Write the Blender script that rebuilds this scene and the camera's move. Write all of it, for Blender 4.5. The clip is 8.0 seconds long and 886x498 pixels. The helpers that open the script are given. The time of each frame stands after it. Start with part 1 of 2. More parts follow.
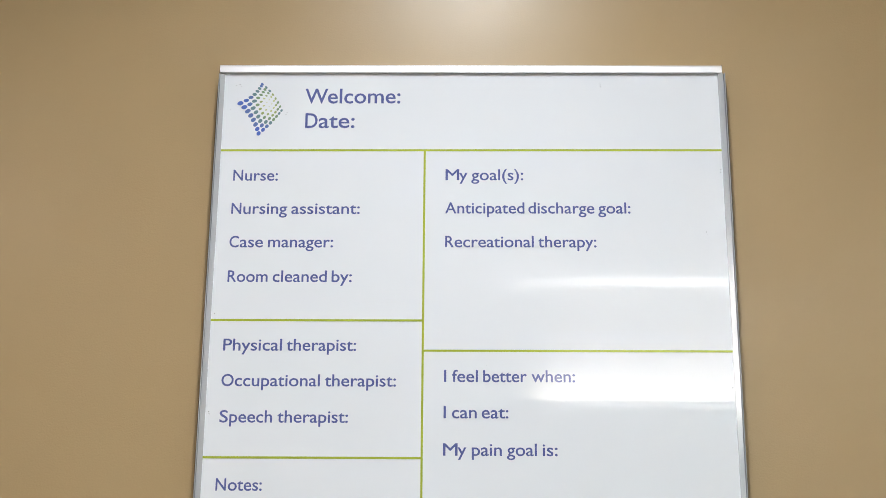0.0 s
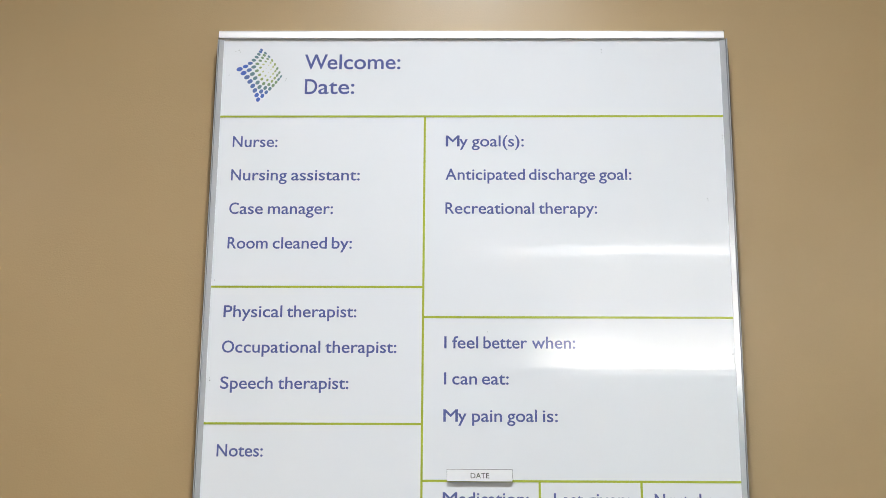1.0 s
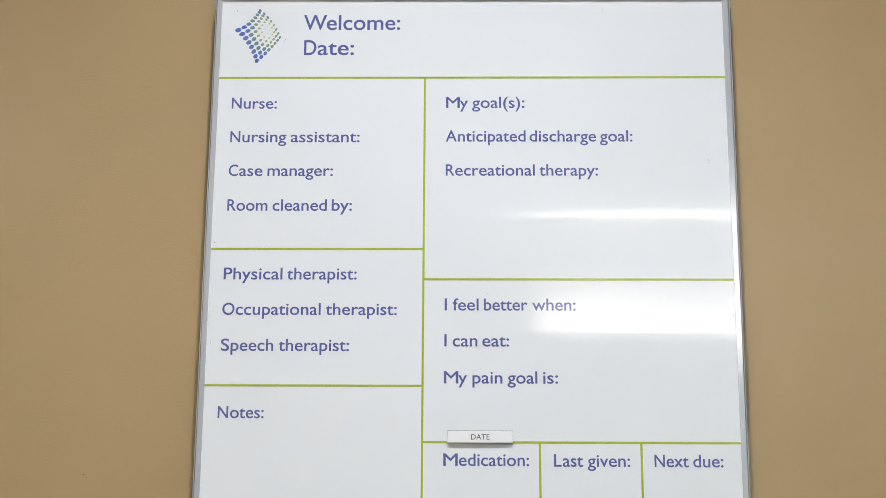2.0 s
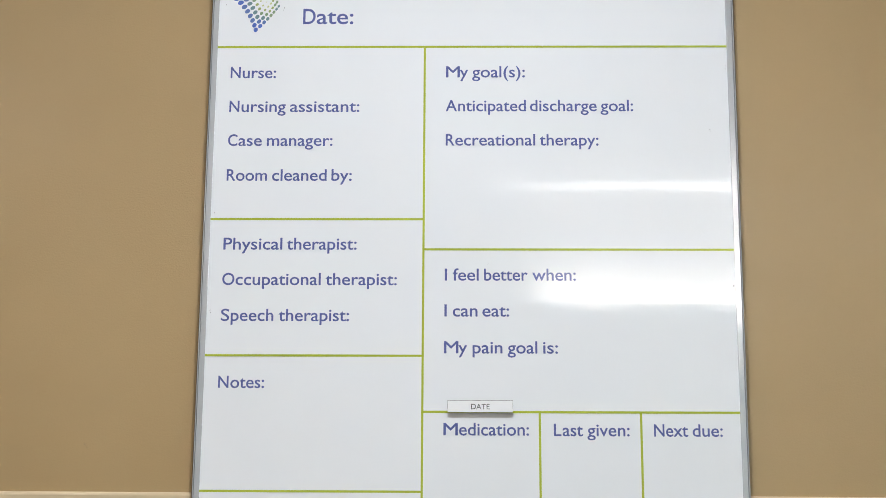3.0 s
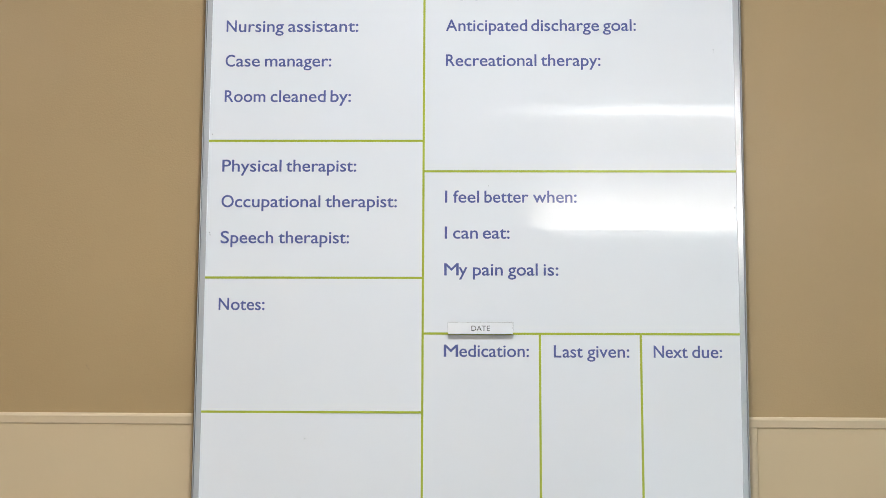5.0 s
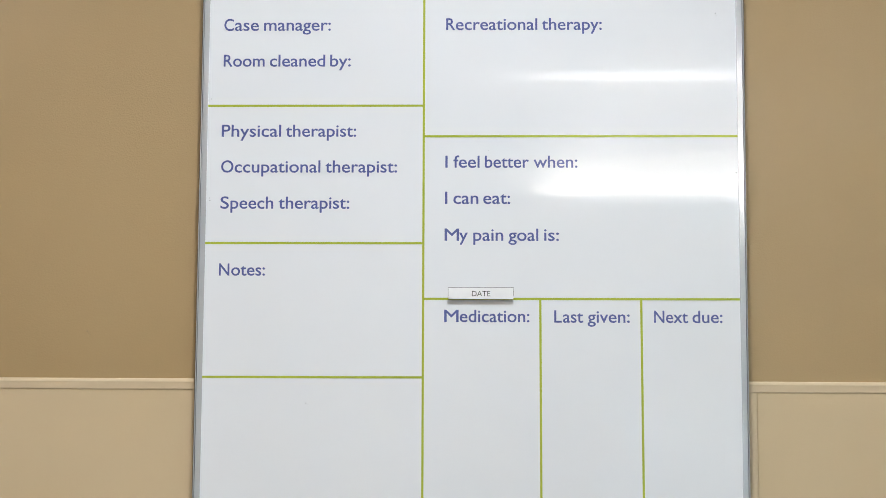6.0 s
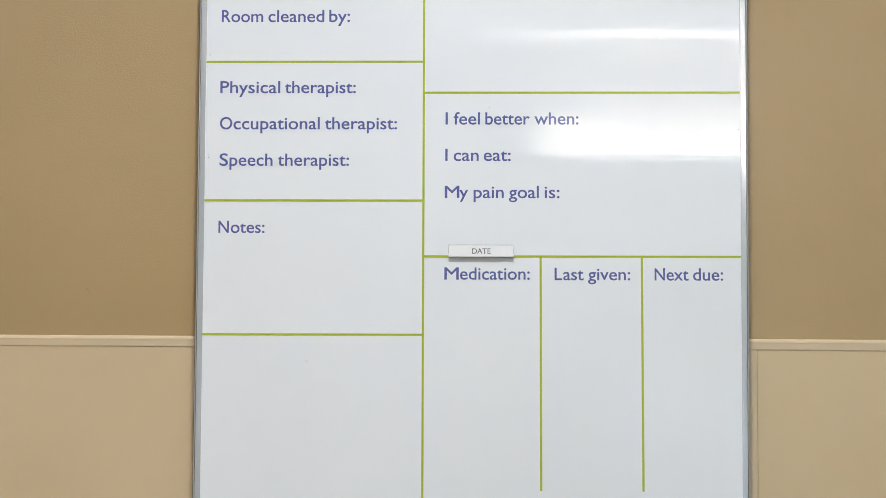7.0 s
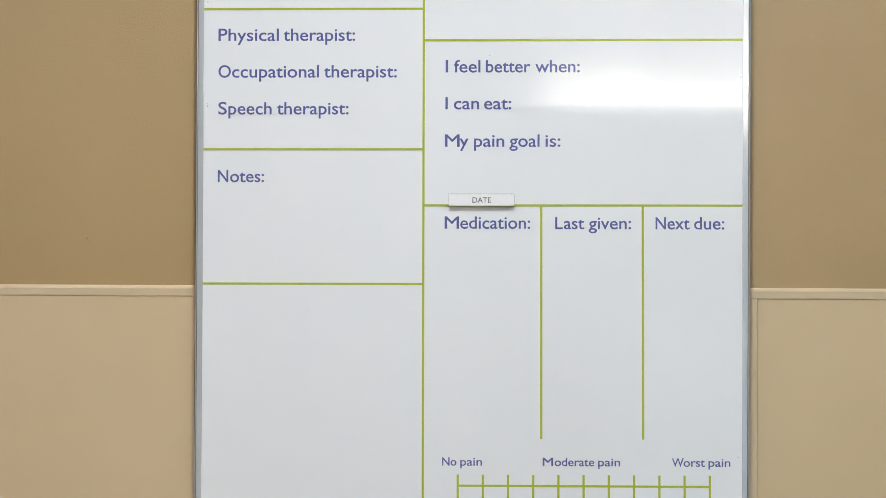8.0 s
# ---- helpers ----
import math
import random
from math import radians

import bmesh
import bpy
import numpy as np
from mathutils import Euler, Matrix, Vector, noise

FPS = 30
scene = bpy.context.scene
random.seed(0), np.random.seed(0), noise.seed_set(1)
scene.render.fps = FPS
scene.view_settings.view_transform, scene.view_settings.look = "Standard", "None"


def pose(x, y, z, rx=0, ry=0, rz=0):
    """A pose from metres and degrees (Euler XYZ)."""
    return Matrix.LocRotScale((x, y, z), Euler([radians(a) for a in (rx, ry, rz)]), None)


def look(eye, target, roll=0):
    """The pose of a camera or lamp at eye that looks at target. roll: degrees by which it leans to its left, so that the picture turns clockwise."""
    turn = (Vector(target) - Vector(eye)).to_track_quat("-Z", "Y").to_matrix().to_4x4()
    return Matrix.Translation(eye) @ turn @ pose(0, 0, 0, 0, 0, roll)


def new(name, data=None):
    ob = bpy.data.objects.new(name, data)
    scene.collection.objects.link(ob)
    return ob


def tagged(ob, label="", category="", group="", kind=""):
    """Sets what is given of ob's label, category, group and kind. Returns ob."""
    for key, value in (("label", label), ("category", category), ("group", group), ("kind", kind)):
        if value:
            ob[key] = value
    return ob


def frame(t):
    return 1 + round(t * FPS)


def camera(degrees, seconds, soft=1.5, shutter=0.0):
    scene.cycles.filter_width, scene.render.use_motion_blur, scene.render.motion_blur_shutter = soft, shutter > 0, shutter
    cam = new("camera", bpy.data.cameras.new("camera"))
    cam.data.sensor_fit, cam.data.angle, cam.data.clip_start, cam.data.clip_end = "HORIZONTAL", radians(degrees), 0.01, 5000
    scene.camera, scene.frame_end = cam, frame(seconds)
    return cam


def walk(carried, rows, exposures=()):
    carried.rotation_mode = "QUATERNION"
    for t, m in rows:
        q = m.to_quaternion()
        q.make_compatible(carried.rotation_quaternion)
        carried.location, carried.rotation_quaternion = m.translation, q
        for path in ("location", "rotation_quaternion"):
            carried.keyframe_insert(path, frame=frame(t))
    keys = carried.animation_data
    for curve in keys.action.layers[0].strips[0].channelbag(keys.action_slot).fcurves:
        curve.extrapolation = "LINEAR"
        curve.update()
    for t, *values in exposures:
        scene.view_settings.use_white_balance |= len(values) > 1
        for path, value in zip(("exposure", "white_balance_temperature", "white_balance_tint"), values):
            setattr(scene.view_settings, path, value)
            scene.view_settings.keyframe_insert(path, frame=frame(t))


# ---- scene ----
# The walk, in the whiteboard's own axes: origin on its writing surface, x along it, z up.
BOARD = pose(0, 0, 1.544, 0, -0.25, 0)
cam = camera(41.67, 8.0, soft=0.85)
ROWS = [
    (0, -0.0087, -1.3183, -0.2402, 105.372, -0.314, 0.870),
    (0.2, -0.0083, -1.3178, -0.2408, 105.055, -0.323, 0.890),
    (0.5, -0.0077, -1.3169, -0.2415, 104.681, -0.326, 0.916),
    (0.7, -0.0075, -1.3162, -0.2420, 104.355, -0.311, 0.933),
    (1, -0.0074, -1.3150, -0.2427, 103.862, -0.300, 0.946),
    (1.2, -0.0075, -1.3142, -0.2431, 103.466, -0.295, 0.948),
    (1.5, -0.0077, -1.3130, -0.2436, 102.986, -0.284, 0.943),
    (1.7, -0.0081, -1.3124, -0.2440, 102.621, -0.271, 0.934),
    (2.8, -0.0106, -1.3099, -0.2461, 100.992, -0.220, 0.848),
    (3, -0.0109, -1.3094, -0.2466, 100.739, -0.226, 0.833),
    (3.5, -0.0111, -1.3079, -0.2482, 100.064, -0.262, 0.824),
    (4, -0.0111, -1.3062, -0.2499, 99.212, -0.204, 0.836),
    (4.5, -0.0110, -1.3045, -0.2510, 98.211, -0.204, 0.844),
    (4.7, -0.0110, -1.3039, -0.2513, 97.776, -0.202, 0.846),
    (5.8, -0.0109, -1.3015, -0.2523, 95.812, -0.163, 0.873),
    (6, -0.0109, -1.3011, -0.2524, 95.500, -0.145, 0.880),
    (6.2, -0.0109, -1.3007, -0.2526, 95.121, -0.122, 0.887),
    (6.5, -0.0109, -1.2996, -0.2529, 94.518, -0.104, 0.892),
    (6.7, -0.0108, -1.2984, -0.2533, 94.102, -0.122, 0.892),
    (7, -0.0105, -1.2967, -0.2541, 93.494, -0.164, 0.907),
    (7.5, -0.0093, -1.2952, -0.2564, 92.283, -0.129, 0.965),
    (7.8, -0.0085, -1.2940, -0.2578, 91.626, -0.117, 1.004),
    (8, -0.0081, -1.2930, -0.2587, 91.200, -0.113, 1.031),
]
walk(cam, [(t, BOARD @ pose(x, y, z, rx, ry, rz)) for t, x, y, z, rx, ry, rz in ROWS])

# ---- light ----
world = bpy.data.worlds.new("world")
world.use_nodes = True
world.node_tree.nodes["Background"].inputs["Color"].default_value = (0.0, 0.0, 0.0, 1)
world.node_tree.nodes["Background"].inputs["Strength"].default_value = 0.0
scene.world = world

WALL_Y = 0.024            # face of the wall behind the whiteboard
ROOM_X = (-2.1, 2.9)
HEAD_Y = -4.30            # face of the opposite wall
CEILING = 2.666
RAIL_TOP = 1.2704
DOWNLIGHT = (0.0, -0.95)
DOWNLIGHT_WATTS = 24.4
TUBE_STRENGTH = 12.0
TUBE_WATTS = 190.0


def lamp_disc(name, x, y, z, size, watts, spread, colour):
    data = bpy.data.lights.new(name, "AREA")
    data.shape, data.size, data.energy, data.spread = "DISK", size, watts, radians(spread)
    data.color = colour
    ob = new(name, data)
    ob.matrix_world = pose(x, y, z)
    return ob


# ---- materials ----
def material(name, colour, rough, metal=0.0, ior=1.5):
    m = bpy.data.materials.new(name)
    m.use_nodes = True
    p = m.node_tree.nodes["Principled BSDF"]
    p.inputs["Base Color"].default_value = (*colour, 1)
    p.inputs["Roughness"].default_value = rough
    p.inputs["Metallic"].default_value = metal
    p.inputs["IOR"].default_value = ior
    return m


def nodes_of(m):
    return m.node_tree.nodes, m.node_tree.links, m.node_tree.nodes["Principled BSDF"]


def noise_node(m, scale, detail=3.0, rough=0.55, stretch=(1, 1, 1)):
    n, l, p = nodes_of(m)
    tex, mapping, co = n.new("ShaderNodeTexNoise"), n.new("ShaderNodeMapping"), n.new("ShaderNodeTexCoord")
    tex.inputs["Scale"].default_value, tex.inputs["Detail"].default_value, tex.inputs["Roughness"].default_value = scale, detail, rough
    mapping.inputs["Scale"].default_value = stretch
    l.new(co.outputs["Object"], mapping.inputs["Vector"])
    l.new(mapping.outputs["Vector"], tex.inputs["Vector"])
    return tex


def ramp(m, source, stops):
    n, l, p = nodes_of(m)
    r = n.new("ShaderNodeValToRGB")
    while len(r.color_ramp.elements) < len(stops):
        r.color_ramp.elements.new(0.5)
    for e, (at, c) in zip(r.color_ramp.elements, stops):
        e.position = at
        e.color = (*c, 1) if len(c) == 3 else c
    l.new(source, r.inputs["Fac"])
    return r


def vary_colour(m, scale, low, high, stretch=(1, 1, 1)):
    n, l, p = nodes_of(m)
    r = ramp(m, noise_node(m, scale, stretch=stretch).outputs["Fac"], [(0.3, low), (0.7, high)])
    l.new(r.outputs["Color"], p.inputs["Base Color"])


def vary_rough(m, scale, low, high, stretch=(1, 1, 1)):
    n, l, p = nodes_of(m)
    r = n.new("ShaderNodeMapRange")
    r.inputs["To Min"].default_value, r.inputs["To Max"].default_value = low, high
    r.inputs["From Min"].default_value, r.inputs["From Max"].default_value = 0.3, 0.7
    l.new(noise_node(m, scale, stretch=stretch).outputs["Fac"], r.inputs["Value"])
    l.new(r.outputs["Result"], p.inputs["Roughness"])


def add_bump(m, source, distance, strength=1.0, strength_source=None, before=None):
    n, l, p = nodes_of(m)
    b = n.new("ShaderNodeBump")
    b.inputs["Distance"].default_value, b.inputs["Strength"].default_value = distance, strength
    l.new(source, b.inputs["Height"])
    if strength_source:
        l.new(strength_source, b.inputs["Strength"])
    if before:
        l.new(before.outputs["Normal"], b.inputs["Normal"])
    l.new(b.outputs["Normal"], p.inputs["Normal"])
    return b


def wall_paint(name, low, high, rough):
    """Rolled wall paint: fine stipple, thinner in places, on a slightly uneven board."""
    m = material(name, high, rough)
    nodes_of(m)[2].inputs["Specular IOR Level"].default_value = 0.42
    vary_colour(m, 2.2, low, high)
    vary_rough(m, 9.0, rough - 0.04, rough + 0.05)
    broad = add_bump(m, noise_node(m, 5.0, 2.0).outputs["Fac"], 0.004, 0.06)
    mask = ramp(m, noise_node(m, 6.0, 3.0).outputs["Fac"], [(0.35, (0.35, 0.35, 0.35)), (0.65, (0.9, 0.9, 0.9))])
    stipple = ramp(m, noise_node(m, 600.0, 2.5, 0.55, (0.9, 1, 1.05)).outputs["Fac"], [(0.38, (0, 0, 0)), (0.62, (1, 1, 1))])
    add_bump(m, stipple.outputs["Color"], 0.00008, 1.0, mask.outputs["Color"], broad)
    return m


def emitter(name, colour, strength):
    m = material(name, colour, 0.5)
    n, l, p = nodes_of(m)
    p.inputs["Emission Color"].default_value = (*colour, 1)
    p.inputs["Emission Strength"].default_value = strength
    return m


PAINT = wall_paint("tan_wall_paint", (0.386, 0.272, 0.136), (0.426, 0.307, 0.159), 0.335)
HEAD_PAINT = wall_paint("pale_wall_paint", (0.42, 0.405, 0.365), (0.46, 0.445, 0.405), 0.45)
CEILING_PAINT = material("ceiling_white", (0.84, 0.83, 0.81), 0.85)
vary_colour(CEILING_PAINT, 3.0, (0.82, 0.81, 0.79), (0.86, 0.85, 0.83))
add_bump(CEILING_PAINT, noise_node(CEILING_PAINT, 160.0).outputs["Fac"], 0.0004, 0.5)
PANEL = material("beige_wall_protection", (0.59, 0.463, 0.29), 0.42)
vary_colour(PANEL, 3.0, (0.575, 0.449, 0.278), (0.605, 0.478, 0.304))
add_bump(PANEL, noise_node(PANEL, 420.0, 2.0).outputs["Fac"], 0.0001, 0.5)
RAIL = material("beige_vinyl_rail", (0.60, 0.485, 0.32), 0.28)
vary_colour(RAIL, 8.0, (0.59, 0.47, 0.31), (0.62, 0.50, 0.335), (0.2, 1, 1))
FLOOR = material("floor_vinyl", (0.24, 0.24, 0.265), 0.35)
vary_colour(FLOOR, 6.0, (0.215, 0.215, 0.24), (0.265, 0.265, 0.29))

ENAMEL = material("white_dry_erase_enamel", (0.785, 0.808, 0.845), 0.035, ior=1.62)
vary_colour(ENAMEL, 5.0, (0.777, 0.80, 0.831), (0.792, 0.815, 0.846))
vary_rough(ENAMEL, 7.0, 0.008, 0.03, (1, 1, 0.6))
add_bump(ENAMEL, noise_node(ENAMEL, 9.0, 1.0).outputs["Fac"], 0.0004, 0.01)
BLUE_INK = material("blue_print", (0.110, 0.135, 0.335), 0.02, ior=1.62)
vary_colour(BLUE_INK, 60.0, (0.104, 0.127, 0.315), (0.121, 0.147, 0.36))
GREEN_INK = material("lime_print", (0.40, 0.47, 0.055), 0.02, ior=1.62)
vary_colour(GREEN_INK, 40.0, (0.38, 0.45, 0.05), (0.42, 0.49, 0.06))
DRY_INK = material("dried_marker", (0.07, 0.065, 0.07), 0.5)
ALU = material("satin_aluminium", (0.63, 0.65, 0.675), 0.12, 0.42)
vary_rough(ALU, 14.0, 0.10, 0.15, (1, 1, 0.05))
ALU_BRIGHT = material("anodised_header_aluminium", (0.84, 0.83, 0.84), 0.42, 1.0)
vary_rough(ALU_BRIGHT, 14.0, 0.36, 0.50, (0.05, 1, 1))
# Dark brown of the header end caps and of the made-up shade strips.
CAP_AND_SHADE = material("dark_end_cap_and_shade", (0.115, 0.09, 0.066), 0.5, 0.2)
BACKING = material("fibreboard_backing", (0.16, 0.12, 0.08), 0.8)
MAGNET_FACE = material("white_label_card", (0.81, 0.82, 0.83), 0.35)
vary_colour(MAGNET_FACE, 60.0, (0.79, 0.80, 0.815), (0.825, 0.835, 0.85))
MAGNET_CORE = material("magnet_rubber", (0.05, 0.045, 0.04), 0.7)
BLACK_INK = material("black_print", (0.03, 0.03, 0.03), 0.5)
FIXTURE = material("white_enamelled_steel", (0.78, 0.77, 0.75), 0.4)
TUBE = emitter("lit_fluorescent_tube", (0.94, 0.965, 1.0), TUBE_STRENGTH)
LENS = emitter("lit_downlight_lens", (0.945, 0.98, 1.0), 6.0)
STRIP = emitter("glowing_strip", (0.94, 0.965, 1.0), 5.2)
LINEN = material("pale_grey_bed_linen", (0.56, 0.59, 0.61), 0.9)
add_bump(LINEN, noise_node(LINEN, 14.0, 3.0).outputs["Fac"], 0.02, 0.5)
BLANKET = material("grey_blue_blanket", (0.24, 0.27, 0.31), 0.9)
add_bump(BLANKET, noise_node(BLANKET, 18.0, 3.0).outputs["Fac"], 0.02, 0.5)
BED_PLASTIC = material("pale_bed_plastic", (0.68, 0.70, 0.75), 0.6)
BED_STEEL = material("bed_frame_steel", (0.35, 0.36, 0.37), 0.4, 0.7)
RUBBER = material("caster_rubber", (0.05, 0.05, 0.05), 0.7)


# ---- mesh helpers ----
def part(name, bm, mat, parent=None, label=""):
    mesh = bpy.data.meshes.new(name)
    bm.to_mesh(mesh)
    bm.free()
    for m in mat if isinstance(mat, (list, tuple)) else [mat]:
        mesh.materials.append(m)
    ob = new(name, mesh)
    if parent:
        ob.parent = parent
    if label:
        tagged(ob, label)
    return ob


def box(lo, hi, bevel=0.0, segments=2):
    bm = bmesh.new()
    bmesh.ops.create_cube(bm, size=1)
    size = [b - a for a, b in zip(lo, hi)]
    mid = [(a + b) / 2 for a, b in zip(lo, hi)]
    bmesh.ops.transform(bm, matrix=Matrix.Translation(mid) @ Matrix.Diagonal((*size, 1)), verts=bm.verts)
    if bevel:
        bmesh.ops.bevel(bm, geom=bm.edges[:], offset=bevel, segments=segments, profile=0.5, affect="EDGES")
    return bm


def swept(profile, start, end, place):
    """A bar: the closed profile of (u, v) pairs, carried from start to end; place(u, v, w) gives the point."""
    bm = bmesh.new()
    a = [bm.verts.new(place(u, v, start)) for u, v in profile]
    b = [bm.verts.new(place(u, v, end)) for u, v in profile]
    n = len(profile)
    for i in range(n):
        bm.faces.new((a[i], a[(i + 1) % n], b[(i + 1) % n], b[i]))
    bm.faces.new(a[::-1])
    bm.faces.new(b)
    bmesh.ops.recalc_face_normals(bm, faces=bm.faces[:])
    return bm


def cylinder(centre, radius, depth, axis="Z", segments=32, bevel=0.0):
    bm = bmesh.new()
    bmesh.ops.create_cone(bm, cap_ends=True, segments=segments, radius1=radius, radius2=radius, depth=depth)
    if bevel:
        rims = [e for e in bm.edges if abs(e.verts[0].co.z - e.verts[1].co.z) < 1e-6]
        bmesh.ops.bevel(bm, geom=rims, offset=bevel, segments=2, profile=0.5, affect="EDGES")
    turn = {"Z": pose(0, 0, 0), "X": pose(0, 0, 0, 0, 90, 0), "Y": pose(0, 0, 0, 90, 0, 0)}[axis]
    bmesh.ops.transform(bm, matrix=Matrix.Translation(centre) @ turn, verts=bm.verts)
    return bm


def thing(name, m, label, category, group="", kind=""):
    ob = new(name)
    ob.matrix_world = m
    return tagged(ob, label, category, group, kind)


def set_piece(name, bm, mat, label, category):
    return tagged(part(name, bm, mat), label, category, kind="structure")


# ---- the room ----
x0, x1 = ROOM_X
T = 0.12
set_piece("floor", box((x0 - T, HEAD_Y - T, -0.10), (x1 + T, WALL_Y + T, 0.0)), FLOOR, "grey sheet vinyl hospital room floor", "floor")
set_piece("ceiling", box((x0 - T, HEAD_Y - T, CEILING), (x1 + T, WALL_Y + T, CEILING + 0.10)), CEILING_PAINT, "plain white painted ceiling of the room", "ceiling")
wall_north = set_piece("wall_north", box((x0 - T, WALL_Y, 0.0), (x1 + T, WALL_Y + T, CEILING)), PAINT, "tan painted wall with rolled stipple behind the whiteboard", "wall")
set_piece("wall_south", box((x0 - T, HEAD_Y - T, 0.0), (x1 + T, HEAD_Y, CEILING)), HEAD_PAINT, "pale painted wall at the head of the bed", "wall")
set_piece("wall_west", box((x0 - T, HEAD_Y, 0.0), (x0, WALL_Y, CEILING)), PAINT, "tan painted side wall of the room", "wall")
set_piece("wall_east", box((x1, HEAD_Y, 0.0), (x1 + T, WALL_Y, CEILING)), PAINT, "tan painted side wall of the room", "wall")

# Wall protection below the rail: sheets butted against a raised joint strip.
JOINT = (0.3000, 0.3224)
SHEET_Y = WALL_Y - 0.0023
RAIL_LOW = RAIL_TOP - 0.0123
for a, b in ((x0, JOINT[0] - 0.0003), (JOINT[1] + 0.0003, x1)):
    part("wall_panel", box((a, SHEET_Y, 0.10), (b, WALL_Y, RAIL_LOW + 0.0045), 0.0008, 1), PANEL, wall_north, "smooth beige wall protection sheet")
part("joint_strip", swept([(JOINT[0], WALL_Y), (JOINT[0], SHEET_Y - 0.0002), (JOINT[0] + 0.001, SHEET_Y - 0.0005), (JOINT[1] - 0.001, SHEET_Y - 0.0005),
                           (JOINT[1], SHEET_Y - 0.0002), (JOINT[1], WALL_Y)], 0.10, RAIL_LOW + 0.0004, lambda u, v, w: (u, v, w)), RAIL, wall_north, "beige vinyl joint strip")


def rail_profile():
    """Depth from the wall and height below the top of the cap rail: a rounded nose, a face that leans back, a tucked-in foot."""
    pts = [(0.0, 0.0), (0.0006, -0.0001)]
    for i in range(1, 9):
        a = i / 8 * math.pi / 2
        pts.append((0.0006 + 0.0030 * math.sin(a), -0.0001 - 0.0040 * (1 - math.cos(a))))
    return pts + [(0.00347, -0.0046), (0.0033, -0.0112), (0.0031, -0.0120), (0.0026, -0.0123), (0.0, -0.0123)]


RAIL_SLOPE = 0.0015       # hung slightly out of level
part("cap_rail", swept(rail_profile(), x0, x1, lambda u, v, w: (w, WALL_Y - u, RAIL_TOP + v + RAIL_SLOPE * w)), RAIL, wall_north, "beige vinyl cap rail with a rounded nose")
part("baseboard", box((x0, WALL_Y - 0.006, 0.0), (x1, WALL_Y, 0.10), 0.002), RAIL, wall_north, "beige vinyl baseboard")
for x, z, r in ((-0.436, 1.3225, 0.0007), (-0.4335, 1.3190, 0.0004)):
    part("speck", cylinder((x, WALL_Y - 0.0002, z), r, 0.0006, "Y", 10), DRY_INK, wall_north, "tiny dark speck on the paint")

# ---- the whiteboard ----
board = thing("whiteboard", BOARD, "white dry-erase patient information board in a slim aluminium frame", "whiteboard")
LEFT, RIGHT, TOP, BOTTOM = -0.3068, 0.3114, 0.3552, -0.5575
IN_LEFT, IN_RIGHT = LEFT + 0.0075, RIGHT - 0.0088
part("writing_surface", box((IN_LEFT - 0.002, 0.0, BOTTOM + 0.004), (IN_RIGHT + 0.0005, 0.0015, TOP - 0.004)), ENAMEL, board, "glossy white enamelled steel sheet")
part("backing", box((IN_LEFT - 0.001, 0.0016, BOTTOM + 0.005), (IN_RIGHT, 0.0115, TOP - 0.005)), BACKING, board, "brown fibreboard backing")


LEAN_IN = 0.0055          # the bar on that side stands slightly out of square


def frame_side(outer, inner, name, lean=0.0, cant=0.0, taper=0.0):
    """Upright frame bar: a slightly crowned inner face, a groove, and a rounded outer bead."""
    w = inner - outer
    flat = [(1.0 - 0.74 * k / 8, -0.0019 + cant * (1 - k / 4) - 0.00006 * (1 - (k / 4 - 1) ** 2)) for k in range(9)]
    bead = [(0.15 - 0.15 * k / 6, -0.0026 - 0.00060 * (1 - (k / 3 - 1) ** 2)) for k in range(7)]
    face = [(1.0, 0.0030)] + flat + [(0.25, 0.0020), (0.16, 0.0020)] + bead + [(0.0, 0.0135), (0.3, 0.0135), (0.3, 0.0030)]
    return part(name, swept(face, BOTTOM + 0.002, TOP - 0.0108, lambda u, v, z: (outer + w * u + (lean + taper * (1 - u)) * (z - 0.29), v, z)), ALU, board, "satin aluminium frame bar")


frame_side(LEFT, IN_LEFT, "frame_bar", 0.0, 0.00037)
frame_side(RIGHT, IN_RIGHT, "frame_bar", LEAN_IN, 0.0, 0.0022)
# Dark strips added beside the uprights, standing in for the frame's shade on the wall.
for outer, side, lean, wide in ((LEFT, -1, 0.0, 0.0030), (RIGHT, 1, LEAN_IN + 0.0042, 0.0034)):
    shade_profile = [(outer - side * 0.0012, 0.0080), (outer + side * (wide - 0.0004), 0.0080), (outer + side * wide, 0.0084), (outer + side * wide, 0.0140), (outer - side * 0.0012, 0.0140)]
    part("shade_strip", swept(shade_profile, BOTTOM + 0.006, TOP - 0.0190, lambda u, v, z, lean=lean: (u + lean * (z - 0.29), v, z)), CAP_AND_SHADE, board, "dark strip standing in for the shade beside the frame")
header = [(0.0135, 0.0), (-0.0030, 0.0), (-0.0033, -0.0006), (-0.0039, -0.0020), (-0.0039, -0.0093), (-0.0035, -0.0098), (0.0040, -0.0098), (0.0040, -0.0060), (0.0135, -0.0060)]
part("header_rail", swept(header, LEFT + 0.0013, RIGHT - 0.0036, lambda u, v, w: (w, u, TOP + v - 0.0005 - 0.0023 * w)), ALU_BRIGHT, board, "pale anodised aluminium header rail")
part("frame_bar", swept([(u, -v) for u, v in header], LEFT, RIGHT - 0.0058, lambda u, v, w: (w, u, BOTTOM + v)), ALU, board, "satin aluminium frame bar")
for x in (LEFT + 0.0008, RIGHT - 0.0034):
    part("end_cap", box((x - 0.0002, -0.0034, TOP - 0.0098), (x + 0.0006, 0.0130, TOP - 0.0004), 0.0002, 1), CAP_AND_SHADE, board, "thin dark end cap of the header rail")

INK_Y = -0.00025


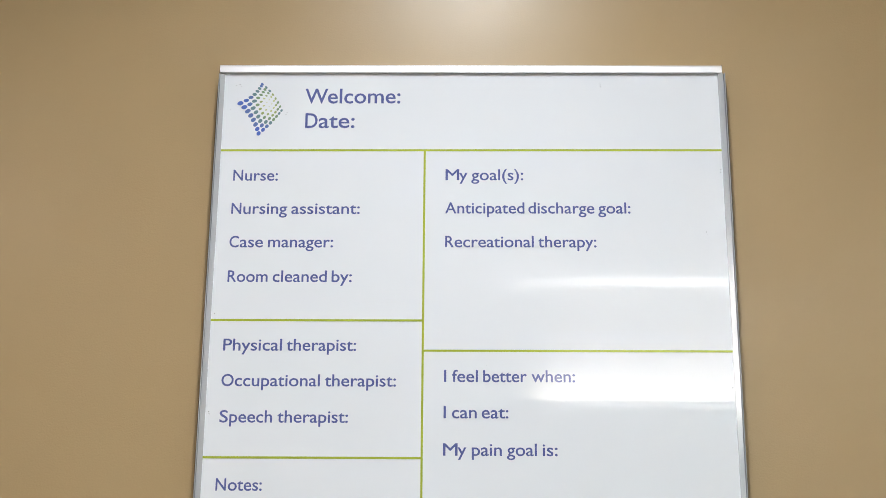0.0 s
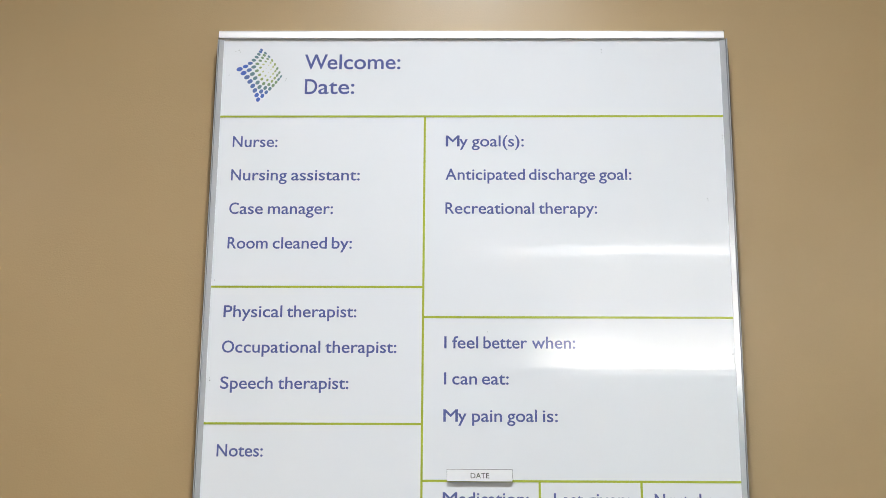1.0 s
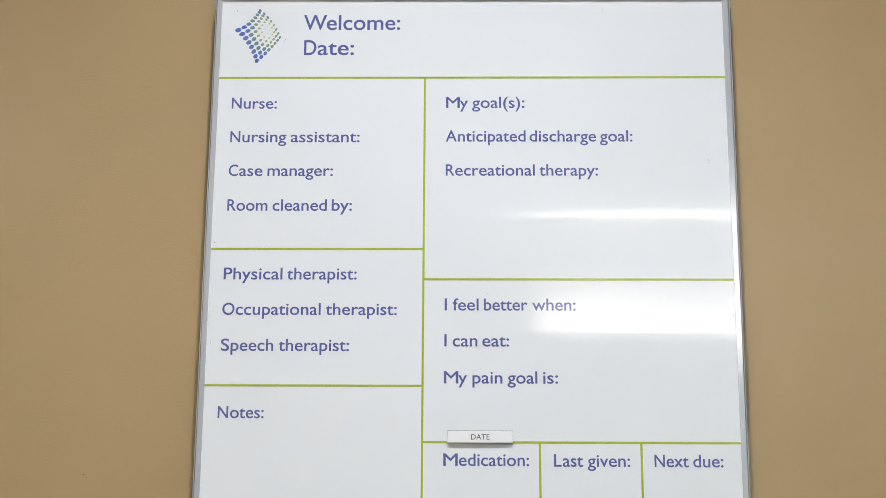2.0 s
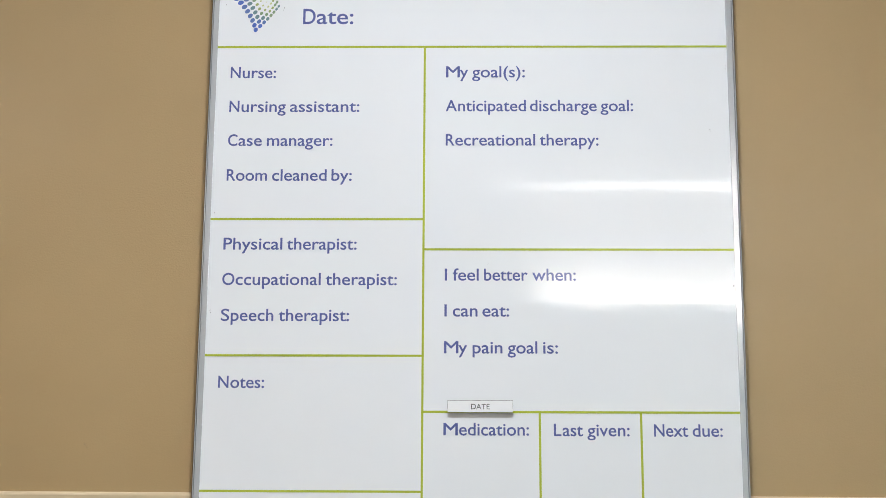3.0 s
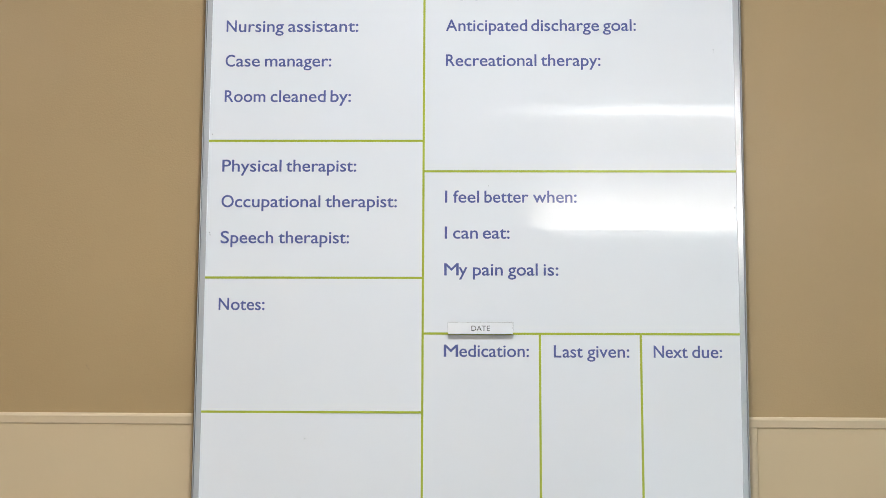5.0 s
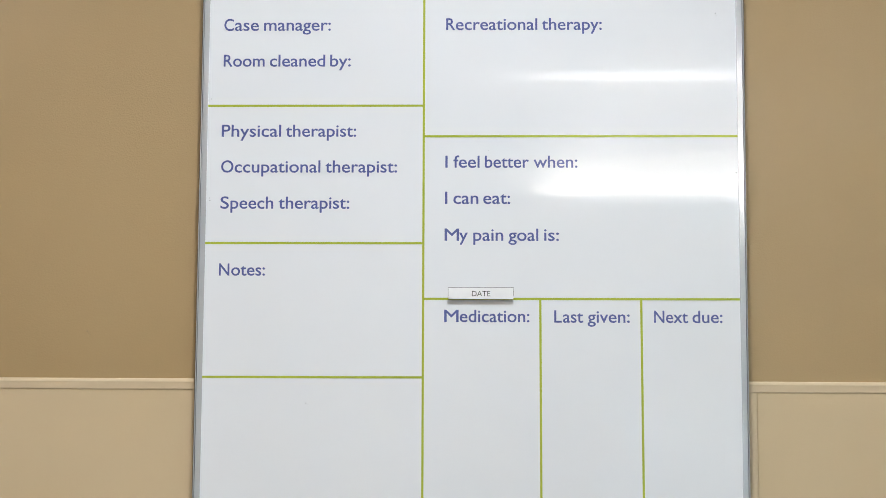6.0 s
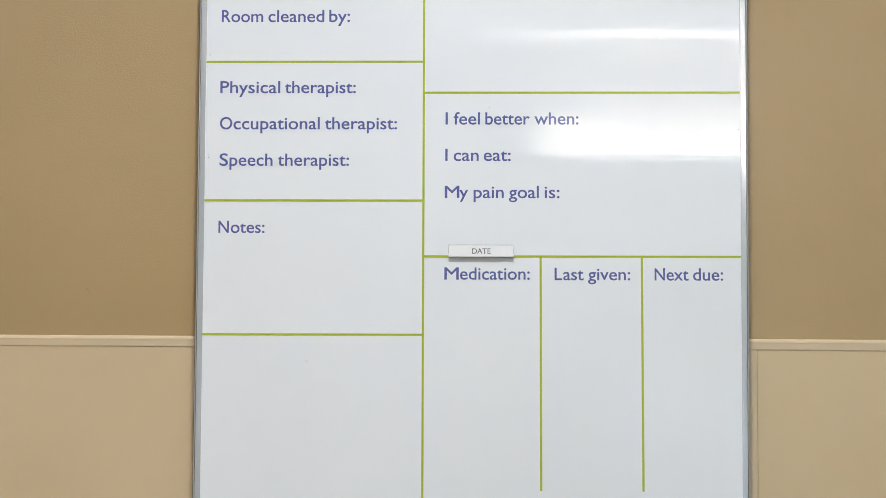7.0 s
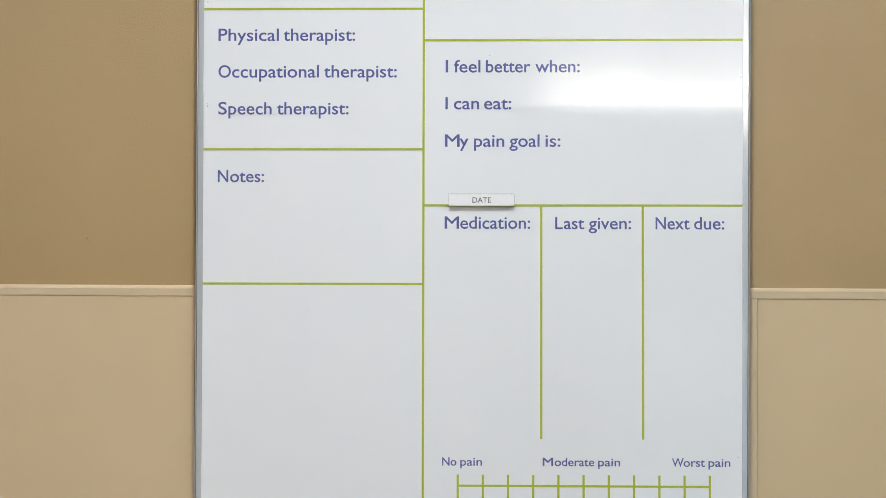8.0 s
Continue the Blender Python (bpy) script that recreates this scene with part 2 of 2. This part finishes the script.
def strip(name, xa, za, xb, zb, mat=GREEN_INK, y=INK_Y):
    return part(name, box((min(xa, xb), y, min(za, zb)), (max(xa, xb), 0.0002, max(za, zb))), mat, board)


HALF = 0.00125
MID = -0.0533
for z, xa, xb in ((0.2454, IN_LEFT, IN_RIGHT), (0.0366, IN_LEFT, MID), (-0.1206, IN_LEFT, MID), (-0.2705, IN_LEFT, MID), (0.0013, MID, IN_RIGHT), (-0.1831, MID, IN_RIGHT)):
    strip("ruled_line", xa, z - HALF, xb, z + HALF)
strip("ruled_line", MID - HALF, BOTTOM + 0.012, MID + HALF, 0.2454 - HALF, y=INK_Y - 0.00004)
for x in (0.0776, 0.1900):
    strip("ruled_line", x - HALF, -0.4417, x + HALF, -0.1831 - HALF, y=INK_Y - 0.00004)
SCALE_Z, SCALE_A, SCALE_B = -0.4934, -0.0146, 0.2633
strip("scale_line", SCALE_A, SCALE_Z - HALF * 0.95, SCALE_B, SCALE_Z + HALF * 0.95)
for i in range(11):
    x = SCALE_A + (SCALE_B - SCALE_A) * i / 10
    strip("scale_tick", x - HALF, SCALE_Z - 0.0160, x + HALF, SCALE_Z + 0.0123, y=INK_Y - 0.00004)


def font_mesh(text):
    curve = bpy.data.curves.new("lettering", "FONT")
    curve.body, curve.size, curve.resolution_u = text, 1.0, 5
    ob = new("lettering", curve)
    bpy.context.view_layer.update()
    mesh = bpy.data.meshes.new_from_object(ob)
    bpy.data.objects.remove(ob)
    return mesh


CAPITAL = max(v.co.y for v in font_mesh("H").vertices)


def lettering(words, base, cap, mat, parent, bold, y=INK_Y):
    """One printed line: words, each with its start and end, on a base line, with capitals of the given height.
    bold thickens the strokes by laying the same outline round itself."""
    verts, faces = [], []
    rounds = [(0.0, 0.0)] + ([(bold * math.cos(k * math.pi / 4), bold * math.sin(k * math.pi / 4)) for k in range(8)] if bold else [])
    for text, xa, xb in words:
        mesh = font_mesh(text)
        co = np.array([v.co[:2] for v in mesh.vertices])
        lo, hi = co[:, 0].min(), co[:, 0].max()
        px = xa + bold + (co[:, 0] - lo) / (hi - lo) * (xb - xa - 2 * bold)
        pz = base + bold * 0.6 + co[:, 1] / CAPITAL * (cap - 1.2 * bold)
        for k, (dx, dz) in enumerate(rounds):
            first = len(verts)
            verts += [(u + dx, y - 3e-6 * k, w + dz * 0.8) for u, w in zip(px, pz)]
            faces += [[first + i for i in f.vertices] for f in mesh.polygons]
        bpy.data.meshes.remove(mesh)
    made = bpy.data.meshes.new("lettering")
    made.from_pydata(verts, [], faces)
    made.materials.append(mat)
    ob = new("lettering", made)
    ob.parent = parent
    return ob


# Base line and capital height of each printed line, then its pieces (capital and rest) with their start and end, in millimetres.
PRINT = [
    (306.0, 19.2, ("W", -199.8, -172.0), ("elcome:", -172.2, -83.6)),
    (274.1, 19.0, ("D", -198.7, -183.7), ("ate:", -182.4, -138.7)),
    (206.8, 13.8, ("N", -282.6, -270.8), ("urse:", -268.3, -228.9)),
    (165.2, 13.8, ("N", -282.6, -270.8), ("ursing", -268.3, -216.2), ("assistant:", -211.1, -129.7)),
    (124.0, 13.8, ("C", -282.7, -271.6), ("ase", -270.4, -243.0), ("manager:", -237.1, -160.3)),
    (82.1, 13.8, ("R", -282.6, -272.5), ("oom", -271.8, -235.6), ("cleaned", -229.7, -166.3), ("by:", -160.7, -137.1)),
    (0.8, 13.8, ("P", -283.2, -273.2), ("hysical", -272.0, -215.4), ("therapist:", -210.3, -130.0)),
    (-40.3, 13.8, ("O", -283.0, -269.0), ("ccupational", -267.7, -170.3), ("therapist:", -164.8, -83.4)),
    (-81.6, 13.8, ("S", -282.9, -273.3), ("peech", -271.6, -223.1), ("therapist:", -217.3, -137.1)),
    (-157.3, 13.6, ("N", -283.0, -271.3), ("otes:", -269.2, -231.2)),
    (207.4, 13.8, ("M", -28.2, -11.8), ("y", -11.8, -2.1), ("goal(s):", 2.6, 64.6)),
    (165.9, 13.8, ("A", -28.4, -15.2), ("nticipated", -13.9, 65.5), ("discharge", 70.1, 148.2), ("goal:", 152.6, 190.7)),
    (124.4, 13.8, ("R", -28.2, -18.0), ("ecreational", -17.2, 75.9), ("therapy:", 80.9, 149.4)),
    (-34.8, 13.8, ("I", -28.8, -26.2), ("feel", -19.7, 9.9), ("better", 15.9, 65.6), ("when:", 70.9, 120.3)),
    (-76.0, 13.8, ("I", -29.0, -26.4), ("can", -19.6, 8.5), ("eat:", 14.0, 44.3)),
    (-117.8, 13.8, ("M", -29.5, -13.1), ("y", -13.1, -3.3), ("pain", 2.8, 36.5), ("goal", 42.2, 75.7), ("is:", 82.2, 98.9)),
    (-209.0, 13.6, ("M", -29.7, -13.6), ("edication:", -12.3, 65.4)),
    (-209.4, 13.6, ("L", 93.0, 101.4), ("ast", 102.7, 125.3), ("given:", 130.1, 177.0)),
    (-209.5, 13.6, ("N", 204.0, 215.5), ("ext", 217.2, 241.7), ("due:", 246.6, 279.9)),
    (-471.3, 9.2, ("N", -32.0, -23.7), ("o", -22.6, -16.1), ("pain", -11.9, 12.2)),
    (-471.3, 9.2, ("M", 79.2, 90.7), ("oderate", 92.5, 136.1), ("pain", 140.3, 164.6)),
    (-471.3, 9.2, ("W", 221.6, 234.5), ("orst", 234.3, 257.8), ("pain", 261.7, 285.7)),
]
for base, cap, *words in PRINT:
    lettering([(w, a / 1000, b / 1000) for w, a, b in words], base / 1000, cap / 1000, BLUE_INK, board, 0.015 * cap / 1000)

# Printed emblem: a bent square net of oval dots, blue at the rim, lime and small towards the middle.
EMBLEM_INKS = [material("emblem_ink", c, 0.02, ior=1.62) for c in
               ((0.10, 0.17, 0.52), (0.13, 0.20, 0.44), (0.17, 0.27, 0.30), (0.23, 0.33, 0.21), (0.34, 0.41, 0.18), (0.52, 0.55, 0.26), (0.68, 0.67, 0.46))]


def bow(a, b, side, s):
    p = a.lerp(b, s)
    d = (b - a).normalized()
    return p + Vector((-d.y, d.x)) * side * 4 * s * (1 - s)


def emblem():
    left, top, right, low = Vector((-278.8, 306.2)), Vector((-253.2, 331.4)), Vector((-228.2, 296.6)), Vector((-254.8, 267.0))
    bm = bmesh.new()
    n = 8

    def mix(a, b, c, d, s, t):
        return (a * (1 - s) + b * s) * (1 - t) + (c * (1 - s) + d * s) * t

    for i in range(n):
        for j in range(n):
            # left to low along s; left to top along t
            s, t = i / (n - 1), j / (n - 1)
            sb, tb = 1 - (1 - s) ** 1.06, t + (0.55 - 0.3 * s) * t * (1 - t)
            e0, e1 = bow(left, low, 3.2, sb), bow(top, right, 2.9, sb)
            f0, f1 = bow(left, top, -3.5, tb), bow(low, right, -1.1, tb)
            corner = left.lerp(low, sb).lerp(top.lerp(right, sb), tb)
            p = e0.lerp(e1, tb) + f0.lerp(f1, sb) - corner
            d = math.hypot(s - 0.50, t - 0.58)
            size = 0.24 + 0.76 * min(1.0, d / 0.46)
            along = 1.02 * size * mix(7.6, 5.9, 4.2, 3.8, s, t ** (0.65 + 0.35 * s))
            across = along * mix(0.70, 0.80, 0.66, 0.70, s, t)
            turns = [math.radians(2 * q) for q in (15, 62, -42, 62)]
            ang = 0.5 * math.atan2(mix(*map(math.sin, turns), s, t), mix(*map(math.cos, turns), s, t))
            ink = min(6, max(0, round(6.1 - 9 * d + (1.6 if s > 0.3 else 0.6) * t)))
            ring = []
            for k in range(14):
                a = 2 * math.pi * k / 14
                u, v = math.cos(a) * along / 2, math.sin(a) * across / 2
                ring.append(bm.verts.new(((p.x + u * math.cos(ang) - v * math.sin(ang)) / 1000, INK_Y, (p.y + u * math.sin(ang) + v * math.cos(ang)) / 1000)))
            bm.faces.new(ring).material_index = ink
    bmesh.ops.recalc_face_normals(bm, faces=bm.faces[:])
    return bm


part("emblem", emblem(), EMBLEM_INKS, board, "printed blue and lime emblem of oval dots")

# Traces of marker that the eraser missed.
rng = random.Random(4)
for x, z, r in ((278.7, 143.4, 0.7), (279.4, 140.6, 0.4), (-280.5, 331.0, 0.7), (-284.5, 329.8, 0.5), (-278.6, 328.6, 0.4), (-295.0, -72.1, 0.8), (-295.6, -69.4, 0.6), (300.2, 221.3, 0.7), (300.0, 217.5, 0.6),
                (20.4, -15.6, 0.5), (-183.7, -299.6, 0.7), (-181.6, -300.4, 0.5), (294.2, -460.4, 0.7), (293.7, -464.8, 0.5), (-221.4, 294.6, 0.7), (-222.6, 291.8, 0.5), (-295.3, 44.4, 0.6), (-291.0, 298.6, 0.5),
                (159.7, 330.6, 0.7), (159.9, 327.6, 0.6), (298.6, -40.5, 0.8)):
    bm = bmesh.new()
    ring = []
    for k in range(9):
        a, q = 2 * math.pi * k / 9, 0.8 * r * rng.uniform(0.65, 1.25)
        ring.append(bm.verts.new(((x + q * math.cos(a) * 0.8) / 1000, INK_Y, (z + q * math.sin(a) * 1.2) / 1000)))
    bm.faces.new(ring)
    part("marker_speck", bm, DRY_INK, board, "dried speck of dark marker")

# Magnetic strip on the line above the medication columns.
label = thing("magnetic_label", BOARD, "small white magnetic label strip stuck on the whiteboard", "label")
part("card", box((-0.0250, -0.0044, -0.1837), (0.0474, -0.0036, -0.1708), 0.0002, 1), MAGNET_FACE, label, "white printed card")
part("magnet", box((-0.0252, -0.0036, -0.1800), (0.0477, -0.0002, -0.1704)), MAGNET_CORE, label, "dark rubber magnet")
lettering([("DATE", 0.0012, 0.0217)], -0.1803, 0.0058, BLACK_INK, label, 0.0, y=-0.00448)

# ---- ceiling and head wall ----
def downlight(x, y, colour, share, spread):
    ob = thing("downlight", pose(x, y, CEILING), "round recessed white ceiling downlight out of view, switched on", "downlight", "ceiling downlights")
    bm = bmesh.new()
    rings = [(0.125, 0.0), (0.125, -0.004), (0.118, -0.007), (0.098, -0.006), (0.094, -0.003)]
    loops = [[bm.verts.new((r * math.cos(2 * math.pi * k / 48), r * math.sin(2 * math.pi * k / 48), z)) for k in range(48)] for r, z in rings]
    for a, b in zip(loops, loops[1:]):
        for k in range(48):
            bm.faces.new((a[k], a[(k + 1) % 48], b[(k + 1) % 48], b[k]))
    part("trim_ring", bm, FIXTURE, ob)
    part("lens", cylinder((0, 0, -0.0022), 0.095, 0.003, segments=48), LENS, ob, "lit frosted lens")
    lamp_disc("downlight_lamp", x, y, CEILING - 0.012, 0.17, DOWNLIGHT_WATTS * share, spread, colour)


# First lights the board wall; the two side ones are unseen tinted fill, added.
for (x, y), colour, share, spread in ((DOWNLIGHT, (0.905, 0.945, 1.0), 1.0, 141), ((-1.5, -2.4), (1.0, 0.92, 0.845), 1.34, 150), ((1.65, -3.1), (0.60, 0.93, 0.90), 1.15, 150)):
    downlight(x, y, colour, share, spread)


def strip_lamp(name, x, y, z, aim_y, aim_z, size, watts, spread):
    data = bpy.data.lights.new(name, "AREA")
    data.shape, data.size, data.size_y, data.energy, data.spread = "RECTANGLE", *size, watts, radians(spread)
    data.color = (0.98, 0.955, 0.98)
    new(name, data).matrix_world = look((x, y, z), (x, aim_y, aim_z))


def bed_light():
    """Wall light over the bed: a trough, open above, with a tube that washes the wall and ceiling, and an added fill
    lens below.
    """
    start, length, top, depth = 0.325, 1.96, 2.078, 0.12
    h, middle = length / 2, start + length / 2
    ob = thing("wall_light", pose(middle, HEAD_Y, top), "long white wall light over the bed washing the wall upward", "wall light")
    part("front_panel", box((-h, depth - 0.006, -0.164), (h, depth, 0.0), 0.002), FIXTURE, ob, "white steel front panel")
    part("back_panel", box((-h, 0.0, -0.15), (h, 0.004, -0.03)), FIXTURE, ob)
    part("bottom_panel", box((-h, 0.004, -0.15), (h, depth - 0.006, -0.146)), FIXTURE, ob)
    for s in (-1, 1):
        part("end_panel", box((s * h - (0.004 if s > 0 else 0), 0.004, -0.146), (s * h + (0.004 if s < 0 else 0), depth - 0.006, -0.004)), FIXTURE, ob)
    part("glowing_strip", box((-h + 0.12, depth, -0.0255), (h, depth + 0.010, -0.0190), 0.001), STRIP, ob, "narrow translucent strip glowing faintly")
    part("tube", cylinder((0.04, 0.088, -0.050), 0.013, length - 0.20, "X", 16), TUBE, ob, "lit fluorescent tube")
    # Unseen lit lens, added underneath to go with the bed fill.
    part("bed_fill_lens", box((-0.45, depth - 0.060, -0.1535), (0.45, depth - 0.016, -0.1500), 0.001), LENS, ob, "unseen lit lens added to brighten the bed")
    lit = (length - 0.13) / 6
    for i in range(6):
        strip_lamp("tube_lamp", middle + 0.035 + (i - 2.5) * lit, HEAD_Y + 0.043, top - 0.030, HEAD_Y, top - 0.002, (lit, 0.026), TUBE_WATTS / 6, 150)
    # Added fill aimed down to brighten the bed and pillow.
    strip_lamp("bed_fill_lamp", middle, HEAD_Y + depth - 0.038, top - 0.156, HEAD_Y + depth + 0.30, top - 1.156, (0.9, 0.03), 5.0, 95)


bed_light()


def hospital_bed():
    ob = thing("hospital_bed", pose(1.02, HEAD_Y, 0), "made hospital bed with grey-blue blanket, pale pillow and raised head", "bed")
    part("headboard", box((-0.49, 0.025, 0.50), (0.49, 0.055, 1.005), 0.004, 2), BED_PLASTIC, ob, "pale moulded plastic headboard")
    part("base_frame", box((-0.44, 0.12, 0.30), (0.44, 2.10, 0.40), 0.01), BED_STEEL, ob, "grey steel base frame")
    part("mattress", box((-0.45, 0.72, 0.42), (0.45, 2.10, 0.60), 0.05, 4), BLANKET, ob, "mattress under a grey-blue blanket")
    back = box((-0.45, -0.36, -0.09), (0.45, 0.36, 0.09), 0.05, 4)
    bmesh.ops.transform(back, matrix=pose(0, 0.52, 0.66, -30, 0, 0), verts=back.verts)
    part("backrest", back, BLANKET, ob, "raised head section under a grey-blue blanket")
    pillow = box((-0.30, -0.20, -0.06), (0.30, 0.20, 0.06), 0.03, 4)
    bmesh.ops.transform(pillow, matrix=pose(-0.093, 0.24, 0.885, -62, 0, 0), verts=pillow.verts)
    part("pillow", pillow, LINEN, ob, "pale grey pillow")
    part("back_support", box((-0.30, 0.30, 0.40), (0.30, 0.70, 0.52), 0.01), BED_STEEL, ob, "grey steel support of the raised section")
    for x in (-0.38, 0.38):
        for y in (0.25, 1.95):
            leg = part("leg", box((x - 0.02, y - 0.02, 0.12), (x + 0.02, y + 0.02, 0.30)), BED_STEEL, ob)
            part("caster", cylinder((x, y, 0.065), 0.065, 0.035, "X", 24, 0.006), RUBBER, leg, "black rubber caster")


hospital_bed()
